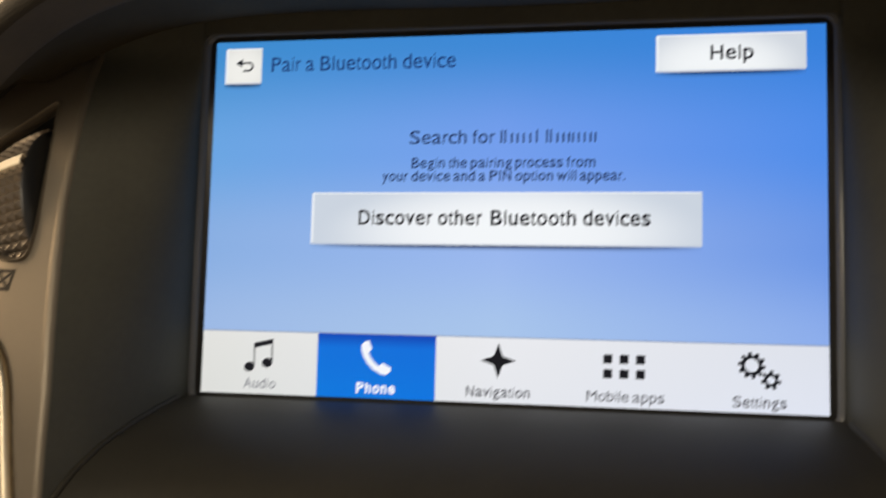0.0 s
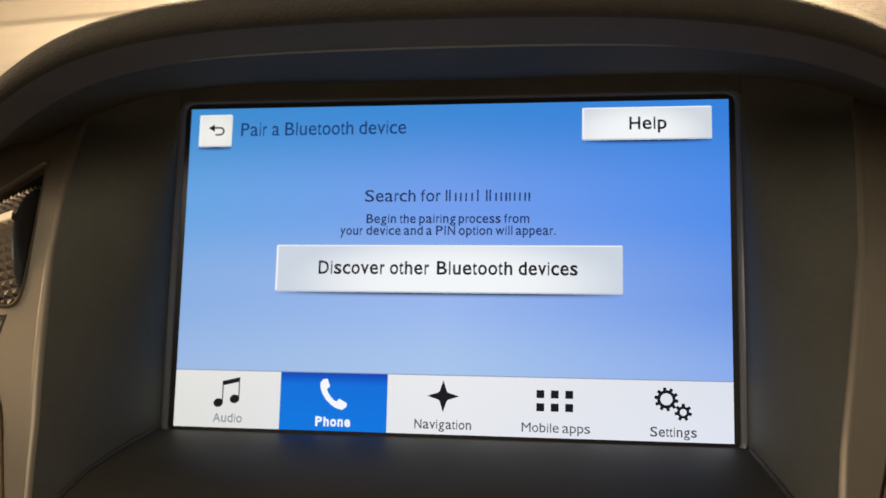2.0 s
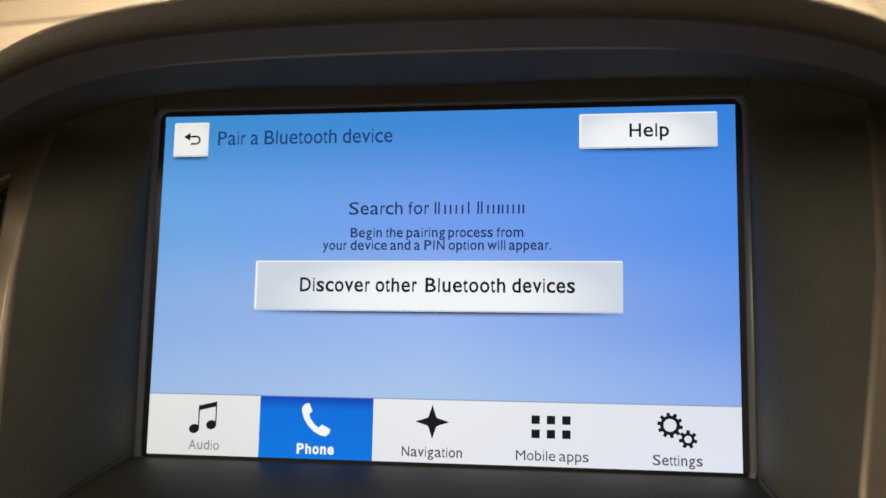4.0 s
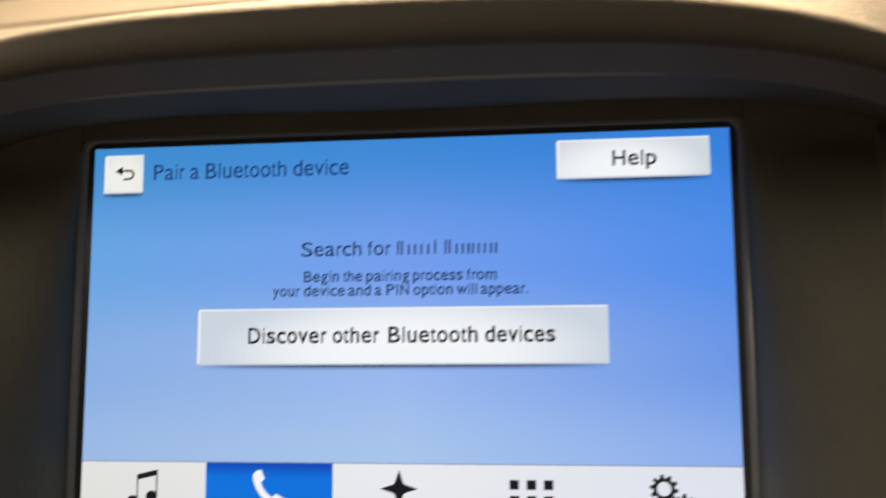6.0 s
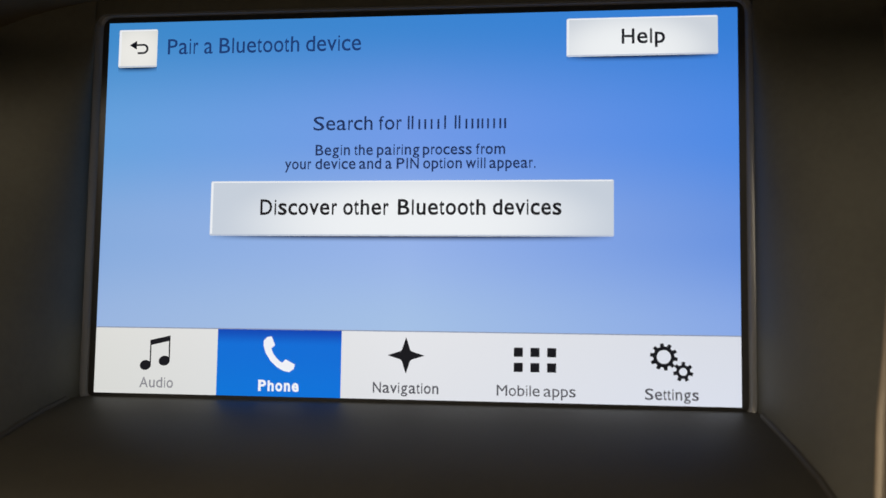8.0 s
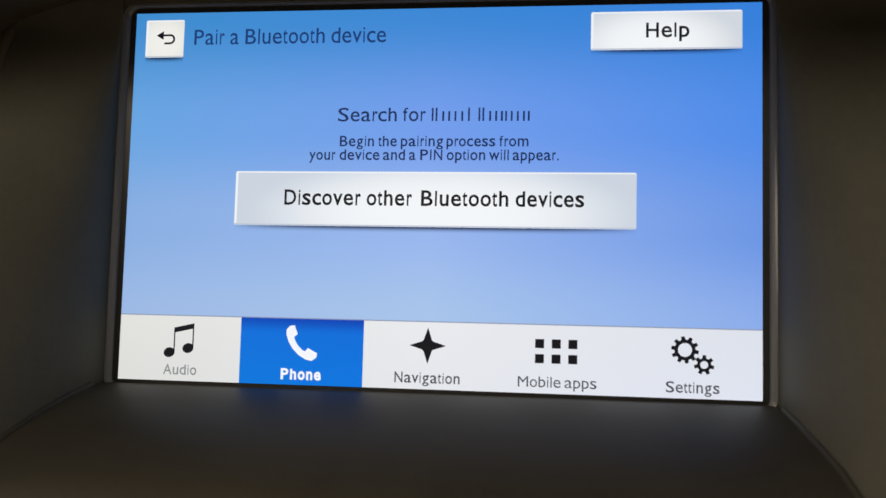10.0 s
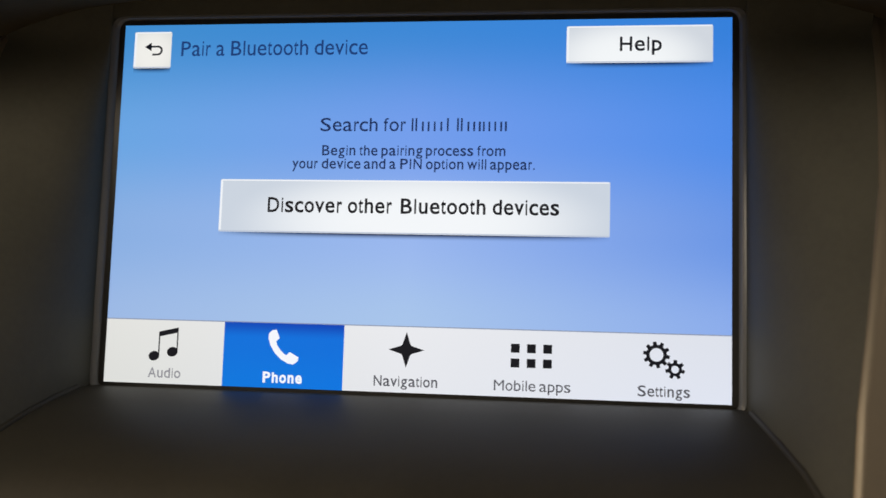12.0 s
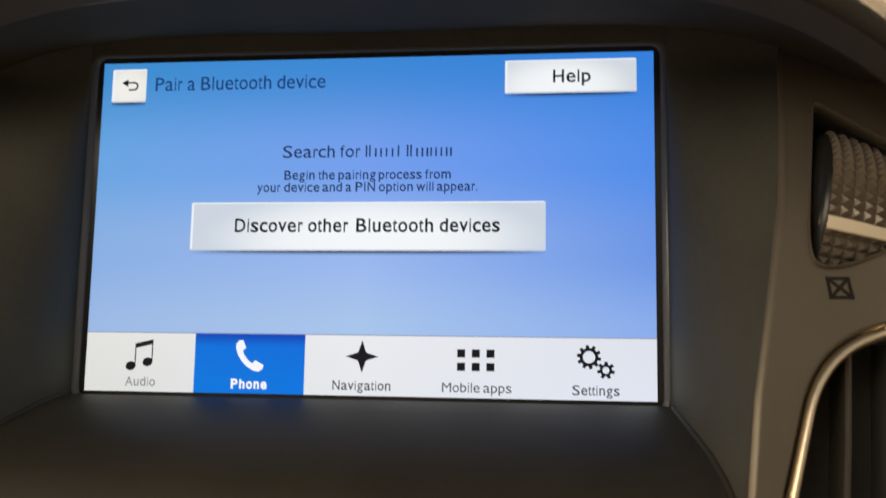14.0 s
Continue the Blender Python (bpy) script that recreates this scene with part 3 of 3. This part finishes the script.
fascia("lower_fascia", -0.199, 0.199, ((-0.127, 0.862), (-0.125, 0.83), (-0.09, 0.70), (0.0, 0.55), (0.13, 0.50)), "plain dark fascia under the vents")
for s in (-1, 1):
    fascia("side_fascia", s * 0.199 if s > 0 else -0.70, 0.70 if s > 0 else -0.199, ((0.047, 0.976), (0.02, 0.944), (-0.05, 0.866), (-0.07, 0.80), (0.0, 0.60), (0.13, 0.50)), "plain dark fascia beside the vents")

# ---- vent panels, wheels and vents ----
OPENING = [(0.1290, 0.0320), (0.1220, -0.0090), (0.1222, -0.0168), (0.1300, -0.0170), (0.1480, -0.0100), (0.1536, 0.0030), (0.1530, 0.0180)]
OPENING_R = [0.002, 0.004, 0.004, 0.004, 0.004, 0.004, 0.004]
VENT = [(0.1212, -0.0368), (0.1050, -0.0910), (0.1060, -0.1250), (0.1750, -0.1250), (0.1850, -0.0215)]
VENT_R = [0.017, 0.01, 0.01, 0.01, 0.01]


def side_panel(s):
    zlist = [-0.135 + 0.187 * k / 37 for k in range(38)]
    outer = [(s * (edge_x(z) + edge_r(z) - 0.0008), z) for z in zlist]
    outer += [(s * 0.140, 0.046), (s * 0.20, 0.0530), (s * 0.20, -0.135)]
    hole = [(s * p.x, p.y) for p in rounded(OPENING, OPENING_R)]
    vent = [(s * (0.142 + (p.x - 0.142) * 1.06), -0.078 + (p.y + 0.078) * 1.045) for p in rounded(VENT, VENT_R, 10)]
    p = part("vent_panel", slab(outer, 0, 0.002, [hole, vent], panel_y), SILVER, dash, "satin silver panel around an air vent", smooth=True)
    heights = [-0.11 + 0.166 * k / 48 for k in range(49)]

    path = [(s * (edge_x(z) + edge_r(z) - 0.0006), panel_y(edge_x(z) + edge_r(z), z) + edge_r(z), z) for z in heights]
    part("panel_edge", tube(path, [edge_r(z) for z in heights], 20), SILVER, p, "rounded silver edge of the panel", smooth=True)
    # liner of the wheel's opening
    c = Vector((sum(q[0] for q in hole) / len(hole), sum(q[1] for q in hole) / len(hole)))
    rings = []
    for inset, deep in ((1.03, 0.0003), (1.02, -0.0006), (1.0, -0.0011), (0.975, -0.0006), (0.955, 0.0012), (0.95, 0.0036), (0.95, 0.0036), (0.93, 0.012), (0.9, 0.03)):
        rings.append([(c.x + (x - c.x) * inset, panel_y(x, z) + deep, c.y + (z - c.y) * inset) for x, z in hole])
    part("opening_rim", loft(rings[:6] if s < 0 else rings[5::-1], True), SILVER, p, "rounded rim of the wheel's opening", smooth=True)
    part("opening_liner", loft(rings[6:] if s < 0 else rings[:5:-1], True), BLACK, p, smooth=False)
    return p


def bars_on_panel(s, segments, width, parent, name, mat):
    bm = bmesh.new()
    for (x0, z0), (x1, z1) in segments:
        a, b = Vector((s * x0, z0)), Vector((s * x1, z1))
        d = (b - a).normalized()
        n = Vector((-d.y, d.x)) * width / 2
        e = d * width / 2
        q = [a - e + n, b + e + n, b + e - n, a - e - n]
        lo = [bm.verts.new((p.x, panel_y(p.x, p.y) - 0.0001, p.y)) for p in q]
        hi = [bm.verts.new((p.x, panel_y(p.x, p.y) + 0.0006, p.y)) for p in q]
        bm.faces.new(lo), bm.faces.new(hi[::-1])
        for i in range(4):
            bm.faces.new((lo[i], hi[i], hi[(i + 1) % 4], lo[(i + 1) % 4]))
    bmesh.ops.recalc_face_normals(bm, faces=bm.faces)
    return part(name, bm, mat, parent, "dark grey crossed-square sign")


def thumbwheel(s, turn):
    w = thing("vent_thumbwheel", "dark knurled thumbwheel with a pale stripe, beside an air vent", "thumbwheel", "air vent thumbwheels")
    x0, x1, yc, zc, r = 0.1270, 0.1466, -0.0042, -0.0030, 0.0260
    bm = bmesh.new()
    n_round, n_wide = 60, 6

    def at(u, a, rad):
        x = x0 + (x1 - x0) * u
        rad -= 0.0036 * max(0.0, u) ** 2
        return (s * (x + 0.20 * rad * math.sin(a)), yc + 0.26 * (x - 0.13) - rad * math.cos(a), zc - 0.17 * (x - 0.13) + rad * math.sin(a))

    for i in range(n_round):
        a0, a1 = 2 * math.pi * i / n_round, 2 * math.pi * (i + 1) / n_round
        for j in range(n_wide):
            u0, u1 = j / n_wide, (j + 1) / n_wide
            q = [bm.verts.new(at(u, a, r)) for u, a in ((u0, a0), (u1, a0), (u1, a1), (u0, a1))]
            tip = bm.verts.new(at((u0 + u1) / 2, (a0 + a1) / 2, r + 0.0017))
            for k in range(4):
                bm.faces.new((q[k], q[(k + 1) % 4], tip))
    for u in (0, 1):
        ring = [bm.verts.new(at(u, 2 * math.pi * i / n_round, r)) for i in range(n_round)]
        bm.faces.new(ring)
    bmesh.ops.remove_doubles(bm, verts=bm.verts, dist=1e-6)
    bmesh.ops.recalc_face_normals(bm, faces=bm.faces)
    part("wheel", bm, KNURL, w)
    half = 0.0016 / r
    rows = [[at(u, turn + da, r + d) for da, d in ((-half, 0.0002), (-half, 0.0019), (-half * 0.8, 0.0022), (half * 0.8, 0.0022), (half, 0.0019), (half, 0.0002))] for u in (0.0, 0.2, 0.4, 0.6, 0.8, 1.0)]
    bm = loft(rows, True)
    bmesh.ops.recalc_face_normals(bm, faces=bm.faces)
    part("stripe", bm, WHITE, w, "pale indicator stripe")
    flange = [[at(u, 2 * math.pi * i / 48, rad) for i in range(48)] for u, rad in ((-0.17, r - 0.0085), (-0.165, r - 0.0060), (-0.14, r - 0.0036), (-0.10, r - 0.0014), (-0.05, r - 0.0001), (-0.02, r + 0.0004), (0.0, r + 0.0006), (0.0, r - 0.0012))]
    bm = loft(flange, True)
    bmesh.ops.recalc_face_normals(bm, faces=bm.faces)
    part("flange", bm, GLOSS, w, "smooth tapered flange", smooth=True)
    hub = [[at(u, 2 * math.pi * i / 40, rad) for i in range(40)] for u, rad in ((-0.16, 0.002), (-0.16, r - 0.0100), (-0.165, r - 0.0080))]
    bm = loft(hub, True)
    bmesh.ops.recalc_face_normals(bm, faces=bm.faces)
    part("hub", bm, GLOSS, w, "black hub beside the knurling", smooth=True)
    return w


def air_vent(s):
    v = thing("air_vent", "dark air vent with upright vanes and a bright chrome ring", "air vent", "air vents")
    outline = rounded(VENT, VENT_R, 10)

    def hoop(k, deep):
        return [(s * (0.142 + (p.x - 0.142) * (1 + 1.33 * k)), panel_y(p.x, p.y) + deep, -0.078 + (p.y + 0.078) * (1 + k)) for p in outline]

    collar = [hoop(k, d) for k, d in ((0.048, 0.0006), (0.045, -0.0001), (0.038, 0.0002), (0.028, 0.0010), (0.014, 0.0022), (0.004, 0.0028))]
    part("collar", loft(collar if s < 0 else collar[::-1], True), SILVER, v, "silver dished collar around the ring", smooth=True)
    turns = [math.pi * k / 14 for k in range(15)]
    ring = [hoop(-0.016 + 0.032 * math.cos(a), 0.0012 - 0.0028 * math.sin(a)) for a in turns] + [hoop(-0.049, 0.0045)]
    part("chrome_ring", loft(ring if s < 0 else ring[::-1], True), CHROME, v, "rounded bright chrome ring", smooth=True)
    rings = [[(s * (0.142 + (p.x - 0.142) * k), panel_y(p.x, p.y) + d, -0.078 + (p.y + 0.078) * k) for p in outline] for k, d in ((0.962, 0.003), (0.95, 0.006), (0.94, 0.016), (0.92, 0.024))]
    bm = loft(rings if s < 0 else rings[::-1], True)
    part("throat", bm, BLACK, v)
    back = [(s * (0.142 + (p.x - 0.142) * 0.93), -0.078 + (p.y + 0.078) * 0.93) for p in outline]
    part("throat_back", slab(back, 0, 0.002, (), lambda x, z: panel_y(x, z) + 0.022), BLACK, v)
    for k in range(5):
        x = 0.1265 + 0.011 * k
        rows = [[(s * (x - 0.0006 + dx + 0.12 * (z + 0.06)), panel_y(x, z) + d, z) for dx, d in ((0, 0.0045), (0.0006, 0.0035), (0.0014, 0.0045), (0.0024, 0.022), (0.001, 0.022))] for z in (-0.122, -0.09, -0.06, -0.036)]
        bm = loft(rows, True)
        bmesh.ops.recalc_face_normals(bm, faces=bm.faces)
        part("vane", bm, VANE, v)
    return v


for s, turn in ((-1, 0.533), (1, -0.092)):
    p = side_panel(s)
    sq = [(0.1253, -0.0199), (0.1305, -0.0198), (0.1310, -0.0247), (0.1256, -0.0248)]
    segs = [(sq[i], sq[(i + 1) % 4]) for i in range(4)] + [(sq[0], sq[2]), (sq[1], sq[3])]
    bars_on_panel(s, segs, 0.0009, p, "vent_sign", GREY_MARK)
    thumbwheel(s, turn)
    air_vent(s)

# ---- the rest of the cabin, plain ----
def plate(name, corners, mat, label, category, thick=0.02):
    bm = bmesh.new()
    bm.faces.new([bm.verts.new(c) for c in corners])
    me = bpy.data.meshes.new(name)
    bm.to_mesh(me)
    bm.free()
    me.materials.append(mat)
    ob = new(name, me)
    mod = ob.modifiers.new("thickness", "SOLIDIFY")
    mod.thickness = thick
    return tagged(ob, label, category, "", "structure")


plate("floor", [(-0.72, -1.6, 0.3), (0.72, -1.6, 0.3), (0.72, 0.7, 0.3), (-0.72, 0.7, 0.3)], CLOTH, "plain carpeted cabin floor", "floor")
plate("ceiling", [(-0.62, -1.6, 1.46), (-0.62, -0.68, 1.46), (0.62, -0.68, 1.46), (0.62, -1.6, 1.46)], CLOTH, "plain light roof lining, left open ahead for the added overhead lamp", "ceiling")
plate("wall_rear", [(-0.72, -1.6, 0.3), (-0.72, -1.6, 1.02), (0.72, -1.6, 1.02), (0.72, -1.6, 0.3)], CLOTH, "plain lining behind the seats", "wall")
for s, n in ((-1, "wall_left"), (1, "wall_right")):
    plate(n, [(s * 0.72, -1.6, 0.3), (s * 0.72, 0.7, 0.3), (s * 0.72, 0.7, 1.02), (s * 0.72, -1.6, 1.02)], CLOTH, "plain door lining below the window", "wall")
plate("wall_front", [(-0.72, 0.7, 0.3), (0.72, 0.7, 0.3), (0.72, 0.7, 0.95), (-0.72, 0.7, 0.95)], CLOTH, "plain bulkhead under the windscreen", "wall")
